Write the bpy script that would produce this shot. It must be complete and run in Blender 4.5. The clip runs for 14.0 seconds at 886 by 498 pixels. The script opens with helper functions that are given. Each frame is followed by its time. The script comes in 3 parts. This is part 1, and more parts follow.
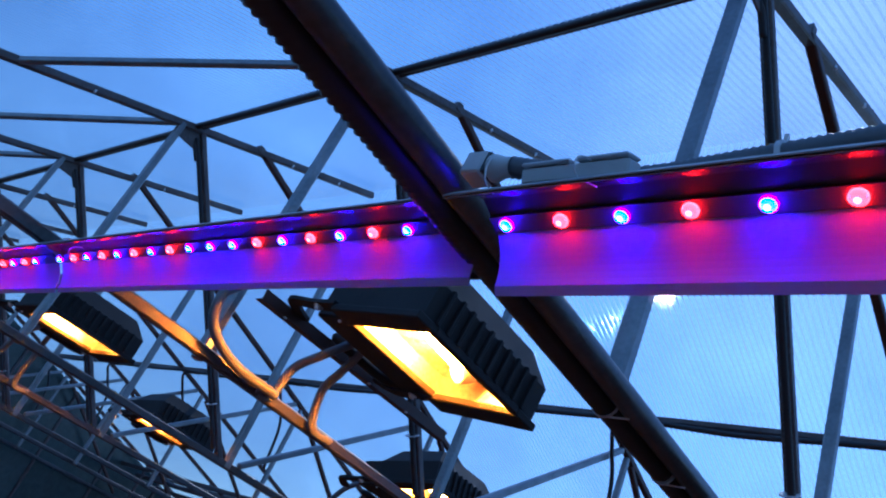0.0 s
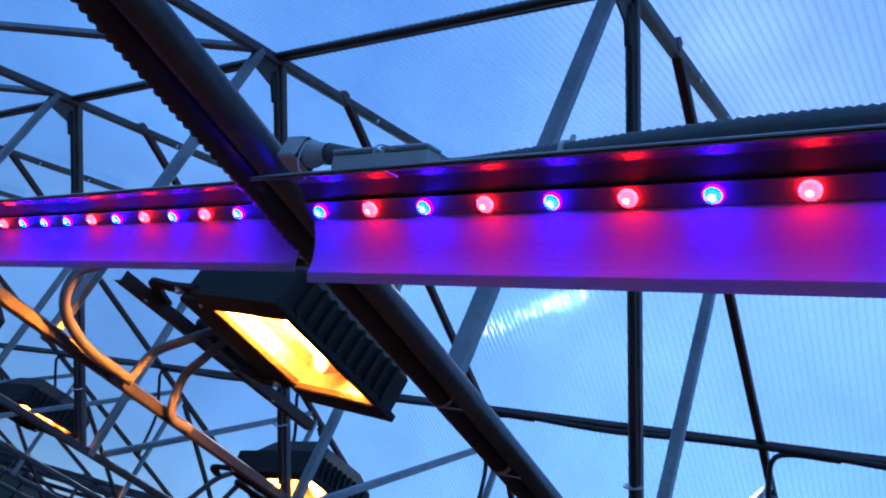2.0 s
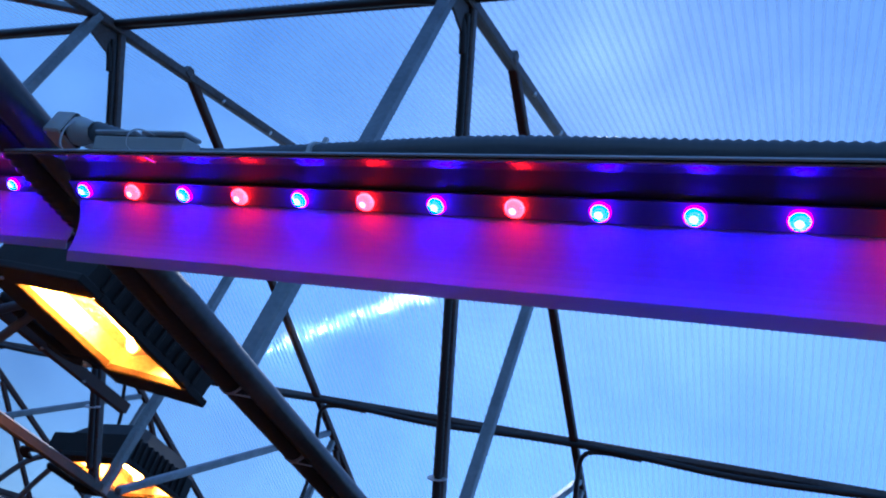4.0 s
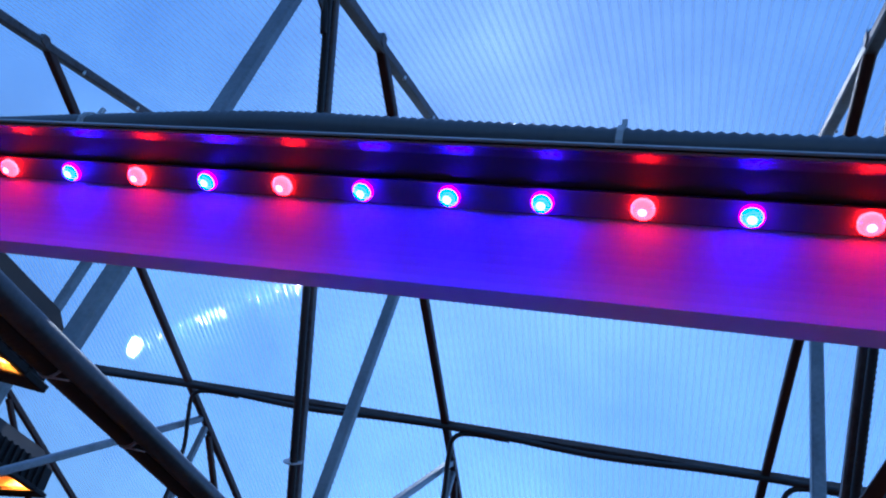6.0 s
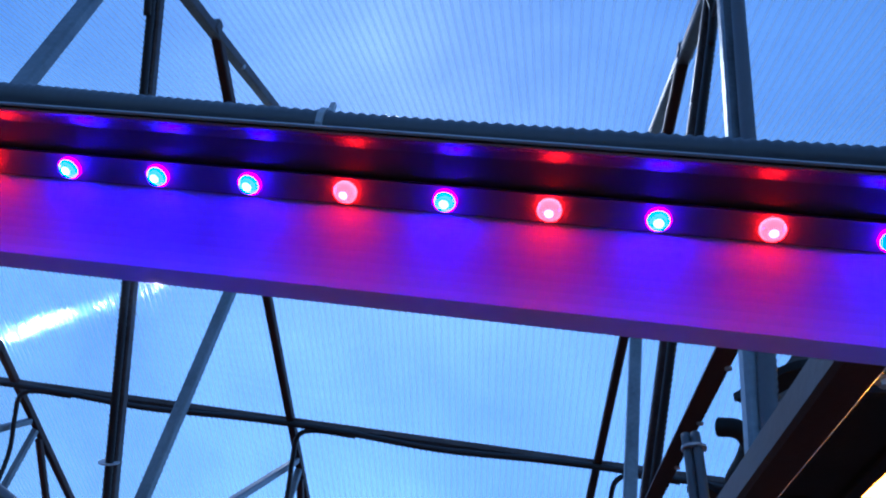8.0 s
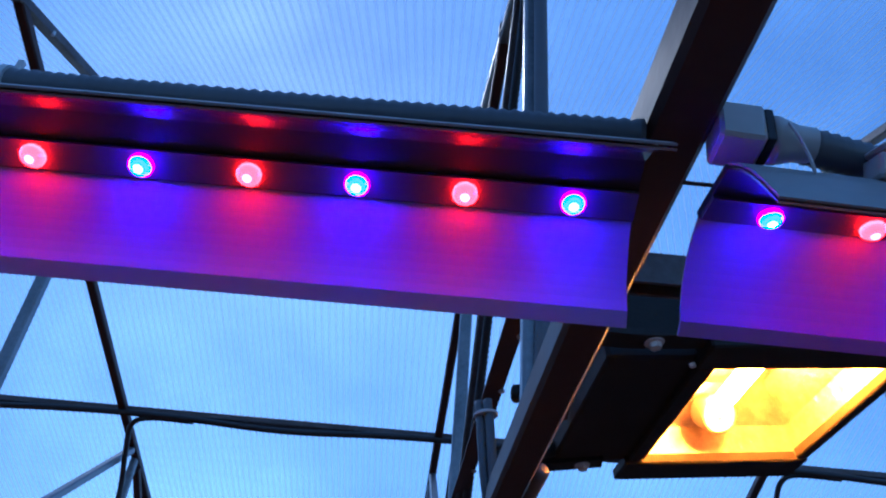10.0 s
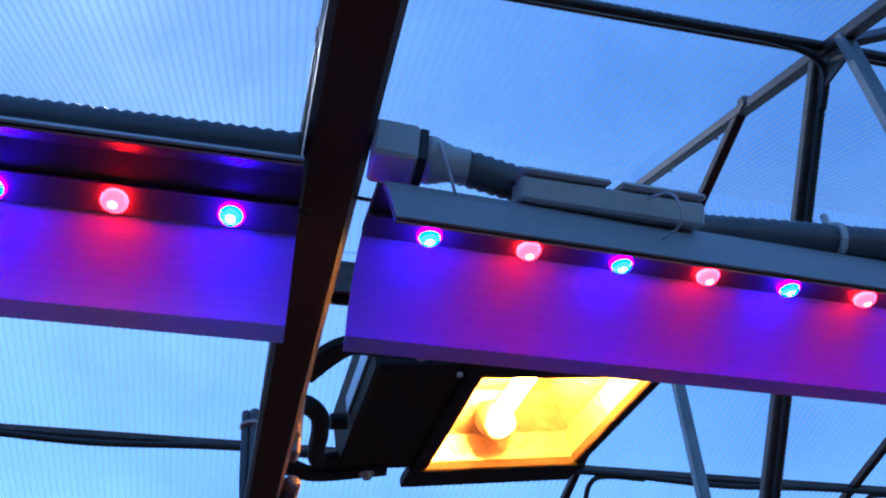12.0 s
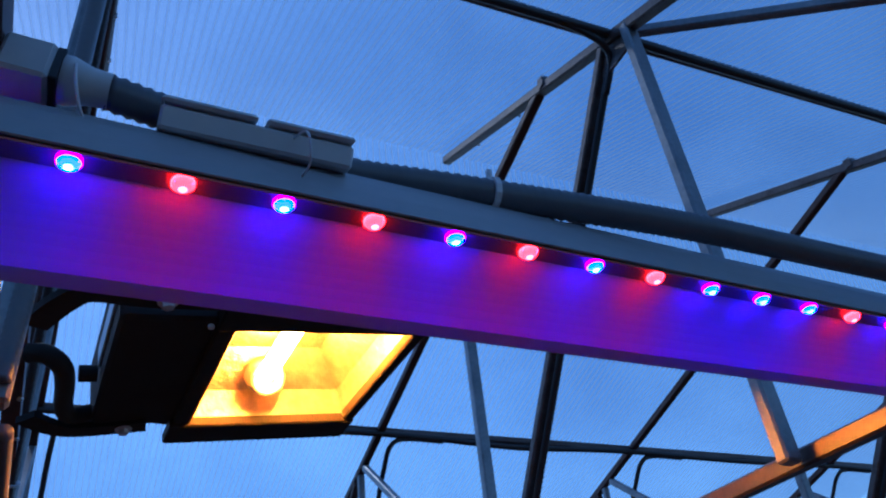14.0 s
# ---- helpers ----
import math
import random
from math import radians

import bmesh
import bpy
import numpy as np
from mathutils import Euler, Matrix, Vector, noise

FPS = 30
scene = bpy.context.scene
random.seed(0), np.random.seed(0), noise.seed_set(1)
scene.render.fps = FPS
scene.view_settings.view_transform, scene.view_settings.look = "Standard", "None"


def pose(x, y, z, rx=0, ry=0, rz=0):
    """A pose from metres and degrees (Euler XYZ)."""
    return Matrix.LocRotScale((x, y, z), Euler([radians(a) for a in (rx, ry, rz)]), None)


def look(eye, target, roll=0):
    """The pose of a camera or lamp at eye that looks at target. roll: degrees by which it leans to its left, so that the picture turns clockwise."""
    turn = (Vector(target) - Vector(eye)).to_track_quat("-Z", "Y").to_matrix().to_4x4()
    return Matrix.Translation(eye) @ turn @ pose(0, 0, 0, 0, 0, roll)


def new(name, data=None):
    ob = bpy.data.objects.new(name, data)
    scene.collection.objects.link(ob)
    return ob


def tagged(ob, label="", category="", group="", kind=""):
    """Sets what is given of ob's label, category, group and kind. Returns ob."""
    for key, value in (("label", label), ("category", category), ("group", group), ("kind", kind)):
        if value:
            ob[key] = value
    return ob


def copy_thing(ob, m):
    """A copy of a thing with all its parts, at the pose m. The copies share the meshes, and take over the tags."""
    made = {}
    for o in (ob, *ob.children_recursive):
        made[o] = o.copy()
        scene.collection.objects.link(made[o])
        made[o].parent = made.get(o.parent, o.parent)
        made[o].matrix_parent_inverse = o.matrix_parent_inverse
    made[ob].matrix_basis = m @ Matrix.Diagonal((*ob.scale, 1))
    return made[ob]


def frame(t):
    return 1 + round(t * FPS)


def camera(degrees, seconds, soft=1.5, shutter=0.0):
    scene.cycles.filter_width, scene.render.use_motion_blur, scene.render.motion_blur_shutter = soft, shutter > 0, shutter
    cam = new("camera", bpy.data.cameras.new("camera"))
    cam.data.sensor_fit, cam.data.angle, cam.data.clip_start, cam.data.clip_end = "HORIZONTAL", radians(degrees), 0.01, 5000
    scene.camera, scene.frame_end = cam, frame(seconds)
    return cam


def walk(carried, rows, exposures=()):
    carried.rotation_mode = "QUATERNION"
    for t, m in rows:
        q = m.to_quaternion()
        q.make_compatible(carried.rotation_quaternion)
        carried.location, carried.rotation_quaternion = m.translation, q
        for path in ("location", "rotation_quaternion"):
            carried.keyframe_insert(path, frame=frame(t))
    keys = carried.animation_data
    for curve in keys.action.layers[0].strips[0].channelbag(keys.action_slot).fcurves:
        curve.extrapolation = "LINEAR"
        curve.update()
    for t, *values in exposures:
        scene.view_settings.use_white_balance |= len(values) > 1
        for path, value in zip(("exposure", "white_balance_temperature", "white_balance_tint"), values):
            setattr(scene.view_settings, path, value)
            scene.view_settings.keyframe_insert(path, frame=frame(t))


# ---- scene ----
cam = camera(58.4, 14.0, soft=2.1)
PATH = [
    (0, (-0.037, -0.563, 1.71), (-1.37, 0.602, 2.641), 24.7),
    (0.5, (-0.016, -0.546, 1.716), (-1.3, 0.662, 2.661), 24.7),
    (1, (0.01, -0.534, 1.726), (-1.228, 0.702, 2.694), 24.7),
    (1.5, (0.028, -0.513, 1.734), (-1.171, 0.753, 2.713), 24.0),
    (2, (0.05, -0.505, 1.743), (-1.1, 0.789, 2.744), 23.7),
    (2.5, (0.075, -0.494, 1.753), (-1.016, 0.836, 2.774), 23.5),
    (3, (0.109, -0.488, 1.764), (-0.908, 0.88, 2.81), 23.2),
    (3.2, (0.124, -0.486, 1.766), (-0.859, 0.897, 2.826), 23.1),
    (5.3, (0.233, -0.488, 1.774), (-0.482, 1.005, 2.897), 20.0),
    (5.5, (0.245, -0.472, 1.791), (-0.448, 1.028, 2.918), 19.6),
    (6, (0.276, -0.453, 1.798), (-0.354, 1.065, 2.936), 18.3),
    (6.5, (0.31, -0.438, 1.808), (-0.245, 1.096, 2.964), 16.8),
    (7, (0.344, -0.429, 1.814), (-0.137, 1.112, 2.996), 15.6),
    (7.2, (0.357, -0.427, 1.816), (-0.095, 1.118, 3.003), 15.1),
    (9.3, (0.47, -0.425, 1.82), (0.348, 1.162, 3.03), 9.8),
    (9.5, (0.483, -0.42, 1.821), (0.395, 1.171, 3.03), 9.2),
    (10, (0.518, -0.414, 1.828), (0.515, 1.182, 3.033), 5.1),
    (10.5, (0.542, -0.418, 1.836), (0.606, 1.157, 3.067), 2.6),
    (11, (0.585, -0.422, 1.836), (0.738, 1.139, 3.075), 2.1),
    (11.5, (0.626, -0.429, 1.841), (0.88, 1.116, 3.084), 0.5),
    (12, (0.654, -0.428, 1.842), (0.999, 1.115, 3.067), -1.1),
    (12.5, (0.686, -0.435, 1.836), (1.129, 1.088, 3.053), -2.1),
    (13, (0.716, -0.442, 1.825), (1.258, 1.072, 3.015), -3.9),
    (13.5, (0.748, -0.448, 1.819), (1.379, 1.048, 2.987), -5.1),
    (14, (0.785, -0.461, 1.811), (1.514, 1.009, 2.955), -6.4),
]
walk(cam, [(t, look(eye, target, roll)) for t, eye, target, roll in PATH], exposures=[(0, 0.1, 4760, 10), (3, 0.03, 4760, 10), (7, -0.02, 4760, 10), (10.5, 0.05, 4760, 10), (12.5, 0.14, 4760, 10), (14, -0.38, 4760, 10)])

# ---- world, sun, exposure ----
world = bpy.data.worlds.new("dusk_sky")
scene.world = world
world.use_nodes = True
wn = world.node_tree.nodes
wl = world.node_tree.links
sky = wn.new("ShaderNodeTexSky")
sky.sky_type = "NISHITA"
sky.sun_disc = False
sky.sun_elevation = radians(48.9)
sky.sun_rotation = radians(-19.6)
sky.altitude = 100
sky.air_density = 1.35
sky.dust_density = 0.2
sky.ozone_density = 6.0
# a thin veil of evening cloud
wc = wn.new("ShaderNodeTexCoord")
veil = wn.new("ShaderNodeTexNoise")
veil.inputs["Scale"].default_value = 2.6
veil.inputs["Detail"].default_value = 5
veil.inputs["Roughness"].default_value = 0.55
wl.new(wc.outputs["Generated"], veil.inputs["Vector"])
vr = wn.new("ShaderNodeValToRGB")
vr.color_ramp.elements[0].position, vr.color_ramp.elements[1].position = 0.35, 0.68
vr.color_ramp.elements[0].color, vr.color_ramp.elements[1].color = (0.68, 0.72, 0.78, 1), (1.14, 1.12, 1.08, 1)
wl.new(veil.outputs["Fac"], vr.inputs[0])
wm = wn.new("ShaderNodeMix")
wm.data_type, wm.blend_type = "RGBA", "MULTIPLY"
wm.inputs["Factor"].default_value = 1.0
wl.new(sky.outputs[0], wm.inputs["A"])
wl.new(vr.outputs[0], wm.inputs["B"])
# sky dimmed low towards -x, for light the roof sheets lose at grazing angles
low_dim = wn.new("ShaderNodeVectorMath")
low_dim.operation = "DOT_PRODUCT"
low_dim.inputs[1].default_value = (0.35, 0.0, 0.95)
wl.new(wc.outputs["Generated"], low_dim.inputs[0])
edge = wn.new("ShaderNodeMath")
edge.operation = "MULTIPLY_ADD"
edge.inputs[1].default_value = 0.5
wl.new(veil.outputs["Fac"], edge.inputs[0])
wl.new(low_dim.outputs["Value"], edge.inputs[2])
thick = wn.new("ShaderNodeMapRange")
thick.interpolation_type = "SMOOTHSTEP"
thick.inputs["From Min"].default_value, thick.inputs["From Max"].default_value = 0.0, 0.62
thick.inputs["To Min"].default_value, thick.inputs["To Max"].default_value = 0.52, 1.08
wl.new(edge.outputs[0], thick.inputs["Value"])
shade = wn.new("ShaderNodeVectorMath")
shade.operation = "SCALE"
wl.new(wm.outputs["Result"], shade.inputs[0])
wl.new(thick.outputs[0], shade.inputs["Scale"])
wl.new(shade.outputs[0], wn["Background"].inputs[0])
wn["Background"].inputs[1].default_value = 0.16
sun_data = bpy.data.lights.new("sun", "SUN")
sun_data.energy = 0.6
sun_data.angle = radians(0.4)
sun_data.color = (1.0, 0.9, 0.78)
sun = new("sun", sun_data)
SUN = Vector((-0.22, 0.619, 0.754))
sun.matrix_world = look(SUN * 30, (0, 0, 0))

# ---- materials ----


def mat(name, col, rough=0.5, metal=0.0, var=0.25, scale=8.0, fine=60.0, bump=0.15, second=None, amount=0.5, stretch=(1, 1, 1), depth=0.002):
    m = bpy.data.materials.new(name)
    m.use_nodes = True
    n, l = m.node_tree.nodes, m.node_tree.links
    b = n["Principled BSDF"]
    tc = n.new("ShaderNodeTexCoord")
    mp = n.new("ShaderNodeMapping")
    mp.inputs["Scale"].default_value = stretch
    oi = n.new("ShaderNodeObjectInfo")
    add = n.new("ShaderNodeVectorMath")
    l.new(tc.outputs["Object"], add.inputs[0])
    mul = n.new("ShaderNodeVectorMath")
    mul.operation = "SCALE"
    mul.inputs[0].default_value = (7, 3, 5)
    l.new(oi.outputs["Random"], mul.inputs["Scale"])
    l.new(mul.outputs[0], add.inputs[1])
    l.new(add.outputs[0], mp.inputs[0])
    big, small = n.new("ShaderNodeTexNoise"), n.new("ShaderNodeTexNoise")
    big.inputs["Scale"].default_value = scale
    big.inputs["Detail"].default_value = 5
    small.inputs["Scale"].default_value = fine
    small.inputs["Detail"].default_value = 4
    for t in (big, small):
        l.new(mp.outputs[0], t.inputs["Vector"])
    ramp = n.new("ShaderNodeValToRGB")
    e = ramp.color_ramp.elements
    e[0].position, e[1].position = 0.5 - amount * 0.35, 0.5 + amount * 0.35
    dark = second or tuple(c * (1 - var) for c in col)
    e[0].color, e[1].color = (*dark, 1), (*col, 1)
    mixf = n.new("ShaderNodeMath")
    mixf.operation = "MULTIPLY_ADD"
    mixf.inputs[1].default_value = 0.35
    l.new(small.outputs["Fac"], mixf.inputs[0])
    sc = n.new("ShaderNodeMath")
    sc.operation = "MULTIPLY"
    sc.inputs[1].default_value = 0.65
    l.new(big.outputs["Fac"], sc.inputs[0])
    l.new(sc.outputs[0], mixf.inputs[2])
    l.new(mixf.outputs[0], ramp.inputs[0])
    l.new(ramp.outputs[0], b.inputs["Base Color"])
    b.inputs["Metallic"].default_value = metal
    rr = n.new("ShaderNodeMapRange")
    rr.inputs["To Min"].default_value, rr.inputs["To Max"].default_value = max(0.03, rough - 0.12), min(1, rough + 0.12)
    l.new(big.outputs["Fac"], rr.inputs["Value"])
    l.new(rr.outputs[0], b.inputs["Roughness"])
    if bump:
        bp = n.new("ShaderNodeBump")
        bp.inputs["Strength"].default_value = bump
        bp.inputs["Distance"].default_value = depth
        l.new(small.outputs["Fac"], bp.inputs["Height"])
        l.new(bp.outputs[0], b.inputs["Normal"])
    return m


def glow(name, col, strength):
    m = bpy.data.materials.new(name)
    m.use_nodes = True
    b = m.node_tree.nodes["Principled BSDF"]
    b.inputs["Base Color"].default_value = (*[0.2 * c for c in col], 1)
    b.inputs["Roughness"].default_value = 0.2
    b.inputs["Emission Color"].default_value = (*col, 1)
    b.inputs["Emission Strength"].default_value = strength
    return m


STEEL = mat("galvanised_steel", (0.31, 0.33, 0.35), 0.42, 0.6, 0.45, 9, 90, 0.2)
STEEL_DARK = mat("weathered_steel", (0.16, 0.15, 0.15), 0.5, 0.5, 0.5, 7, 80, 0.25, (0.07, 0.05, 0.045))
PRIMER = mat("brown_primer_steel", (0.085, 0.045, 0.034), 0.55, 0.3, 0.4, 6, 70, 0.25, (0.06, 0.035, 0.03))
CHORD = mat("dull_chord_steel", (0.10, 0.10, 0.11), 0.38, 0.5, 0.4, 7, 80, 0.25, (0.05, 0.048, 0.05))
CONDUIT = mat("grey_pvc_conduit", (0.14, 0.15, 0.17), 0.45, 0.0, 0.2, 10, 60, 0.1)
CABLE = mat("black_cable", (0.03, 0.03, 0.033), 0.45, 0.0, 0.3, 10, 80, 0.1)
PLASTIC = mat("light_grey_plastic", (0.62, 0.63, 0.64), 0.4, 0.0, 0.12, 12, 90, 0.05)
SHELL = mat("grey_enamel_shell", (0.36, 0.37, 0.39), 0.42, 0.0, 0.15, 4, 90, 0.05)
TIE = mat("white_nylon", (0.7, 0.7, 0.72), 0.4, 0.0, 0.1, 20, 90, 0.05)
BLACK = mat("black_enamel", (0.011, 0.010, 0.010), 0.7, 0.0, 0.4, 8, 120, 0.2)
BOLT = mat("zinc_bolt", (0.78, 0.79, 0.8), 0.35, 0.4, 0.2, 30, 90, 0.05)
WHITE = mat("white_painted_aluminium", (0.36, 0.35, 0.37), 0.6, 0.0, 0.08, 5, 150, 0.04)
SATIN = mat("satin_reflector_flank", (0.75, 0.75, 0.77), 0.22, 1.0, 0.2, 5, 120, 0.04)
STRIP = mat("grey_diode_strip", (0.07, 0.065, 0.07), 0.5, 0.0, 0.2, 12, 120, 0.05)
BASE = mat("dark_circuit_board", (0.012, 0.011, 0.013), 0.5, 0.0, 0.3, 10, 100, 0.05)
LIT_SIDE = mat("lit_side_metal", (0.55, 0.56, 0.58), 0.35, 0.9, 0.15, 6, 100, 0.08, stretch=(0.2, 1, 1))
REFLECT = mat("hammered_reflector", (0.80, 0.68, 0.46), 0.4, 0.9, 0.3, 30, 60, 1.0, depth=0.005)
CERAMIC = mat("ceramic_socket", (0.88, 0.84, 0.72), 0.4, 0.0, 0.1, 20, 60, 0.05)
# glowing rims added round the lenses for their halo and extra light sideways
BLUE_HALO = glow("blue_halo_rim", (0.34, 0.004, 1.0), 24.0)
RED_HALO = glow("red_halo_rim", (1.0, 0.0, 0.0), 100.0)
BLUE_LENS = glow("blue_led_lens", (0.02553, 0.01140, 1.00000), 215.0)
RED_LENS = glow("red_led_lens", (1.0, 0.0, 0.0004), 54.0)
BLUE_DIE = glow("blue_led_die", (0.04, 0.03, 1.0), 200.0)
RED_DIE = glow("red_led_die", (1.0, 0.010, 0.012), 90.0)
SODIUM = glow("sodium_arc_tube", (1.0, 0.25, 0.006), 1050.0)


def sheet_material():
    """Twin-wall polycarbonate: clear walls with upright webs every 27 mm across x."""
    m = bpy.data.materials.new("twin_wall_polycarbonate")
    m.use_nodes = True
    n, l = m.node_tree.nodes, m.node_tree.links
    n.remove(n["Principled BSDF"])
    out = n["Material Output"]
    tc = n.new("ShaderNodeTexCoord")
    wave = n.new("ShaderNodeTexWave")
    wave.bands_direction = "X"
    wave.inputs["Scale"].default_value = 6.28 / (20 * 0.027) * 1.0
    wave.inputs["Distortion"].default_value = 0.0
    l.new(tc.outputs["Object"], wave.inputs["Vector"])
    ramp = n.new("ShaderNodeValToRGB")
    ramp.color_ramp.elements[0].position, ramp.color_ramp.elements[1].position = 0.02, 0.45
    ramp.color_ramp.elements[0].color, ramp.color_ramp.elements[1].color = (0.86, 0.89, 0.91, 1), (0.94, 0.955, 0.965, 1)
    l.new(wave.outputs["Fac"], ramp.inputs[0])
    cloud = n.new("ShaderNodeTexNoise")
    cloud.inputs["Scale"].default_value = 0.9
    cloud.inputs["Detail"].default_value = 6
    l.new(tc.outputs["Object"], cloud.inputs["Vector"])
    dirt = n.new("ShaderNodeValToRGB")
    dirt.color_ramp.elements[0].position, dirt.color_ramp.elements[1].position = 0.3, 0.7
    dirt.color_ramp.elements[0].color, dirt.color_ramp.elements[1].color = (0.84, 0.85, 0.87, 1), (1, 1, 1, 1)
    l.new(cloud.outputs["Fac"], dirt.inputs[0])
    mixc = n.new("ShaderNodeMix")
    mixc.data_type = "RGBA"
    mixc.blend_type = "MULTIPLY"
    mixc.inputs["Factor"].default_value = 1.0
    l.new(ramp.outputs[0], mixc.inputs["A"])
    l.new(dirt.outputs[0], mixc.inputs["B"])
    tr = n.new("ShaderNodeBsdfTransparent")
    l.new(mixc.outputs["Result"], tr.inputs[0])
    tl = n.new("ShaderNodeBsdfTranslucent")
    tl.inputs[0].default_value = (0.8, 0.85, 0.9, 1)
    mx = n.new("ShaderNodeMixShader")
    web = n.new("ShaderNodeMapRange")
    web.inputs["From Min"].default_value, web.inputs["From Max"].default_value = 0.02, 0.4
    web.inputs["To Min"].default_value, web.inputs["To Max"].default_value = 0.38, 0.09
    l.new(wave.outputs["Fac"], web.inputs["Value"])
    l.new(web.outputs[0], mx.inputs[0])
    l.new(tr.outputs[0], mx.inputs[1])
    l.new(tl.outputs[0], mx.inputs[2])
    # the fine webs bend light sideways by every angle
    haze = n.new("ShaderNodeTexWhiteNoise")
    haze.noise_dimensions = "3D"
    l.new(tc.outputs["Object"], haze.inputs["Vector"])
    span = n.new("ShaderNodeMapRange")
    span.inputs["To Min"].default_value, span.inputs["To Max"].default_value = -0.75, 0.75
    l.new(haze.outputs["Value"], span.inputs["Value"])
    mill = n.new("ShaderNodeMath")
    mill.operation = "TANGENT"
    l.new(span.outputs[0], mill.inputs[0])
    across = n.new("ShaderNodeCombineXYZ")
    l.new(mill.outputs[0], across.inputs[0])
    geo = n.new("ShaderNodeNewGeometry")
    lean = n.new("ShaderNodeVectorMath")
    l.new(geo.outputs["Normal"], lean.inputs[0])
    l.new(across.outputs[0], lean.inputs[1])
    ridge = n.new("ShaderNodeVectorMath")
    ridge.operation = "NORMALIZE"
    l.new(lean.outputs[0], ridge.inputs[0])
    bend = n.new("ShaderNodeBsdfRefraction")
    bend.inputs["Roughness"].default_value = 0.046
    bend.inputs["IOR"].default_value = 1.5
    l.new(ridge.outputs[0], bend.inputs["Normal"])
    mb = n.new("ShaderNodeMixShader")
    mb.inputs[0].default_value = 0.1
    l.new(mx.outputs[0], mb.inputs[1])
    l.new(bend.outputs[0], mb.inputs[2])
    gl = n.new("ShaderNodeBsdfGlossy")
    gl.inputs["Roughness"].default_value = 0.18
    lw = n.new("ShaderNodeFresnel")
    lw.inputs[0].default_value = 1.35
    mg = n.new("ShaderNodeMixShader")
    half = n.new("ShaderNodeMath")
    half.operation = "MULTIPLY"
    half.inputs[1].default_value = 0.7
    l.new(lw.outputs[0], half.inputs[0])
    l.new(half.outputs[0], mg.inputs[0])
    l.new(mb.outputs[0], mg.inputs[1])
    l.new(gl.outputs[0], mg.inputs[2])
    l.new(mg.outputs[0], out.inputs["Surface"])
    return m


SHEET = sheet_material()

# ---- mesh helpers ----


def link(name, bm, material, parent=None, label="", smooth=False, keep=False):
    me = bpy.data.meshes.new(name)
    if not keep:
        bmesh.ops.recalc_face_normals(bm, faces=bm.faces)
    bm.to_mesh(me)
    bm.free()
    for mm in (material if isinstance(material, (list, tuple)) else [material]):
        me.materials.append(mm)
    if smooth:
        me.polygons.foreach_set("use_smooth", [True] * len(me.polygons))
    ob = new(name, me)
    ob.parent = parent
    if label:
        ob["label"] = label
    return ob


part = link


def empty(name, loc=(0, 0, 0), **tags):
    ob = new(name)
    ob.location = loc
    ob.empty_display_size = 0.1
    return tagged(ob, **tags)


def box(bm, lo, hi, bevel=0.0, m=None):
    r = bmesh.ops.create_cube(bm, size=1)
    vs = r["verts"]
    lo, hi = Vector(lo), Vector(hi)
    for v in vs:
        v.co = Vector([(a + b) / 2 + c * (b - a) for a, b, c in zip(lo, hi, v.co)])
    if bevel:
        es = list({e for v in vs for e in v.link_edges})
        r2 = bmesh.ops.bevel(bm, geom=es, offset=bevel, segments=1, affect="EDGES")
        vs = list({v for f in r2["faces"] for v in f.verts} | {v for v in vs if v.is_valid})
    if m is not None:
        bmesh.ops.transform(bm, matrix=m, verts=vs)
    return vs


def bar(bm, p, q, w, h, side=(1, 0, 0), bevel=0.005):
    """A rectangular tube from p to q, w along side, h across."""
    p, q = Vector(p), Vector(q)
    d = (q - p).normalized()
    s = Vector(side)
    s = (s - d * s.dot(d)).normalized()
    u = d.cross(s)
    m = Matrix((s, u, d)).transposed().to_4x4()
    m.translation = p
    box(bm, (-w / 2, -h / 2, 0), (w / 2, h / 2, (q - p).length), bevel, m)


def angle_bar(bm, p, q, w, t=0.005, side=(1, 0, 0), flip=1):
    """An L-shaped rolled angle from p to q."""
    p, q = Vector(p), Vector(q)
    d = (q - p).normalized()
    s = Vector(side)
    s = (s - d * s.dot(d)).normalized()
    u = d.cross(s) * flip
    for a, b in (((-w / 2, -t / 2), (w / 2, t / 2)), ((-w / 2, t / 2), (-w / 2 + t, w - t))):
        m = Matrix((s, u, d)).transposed().to_4x4()
        m.translation = p
        box(bm, (a[0], a[1], 0), (b[0], b[1], (q - p).length), 0.0, m)


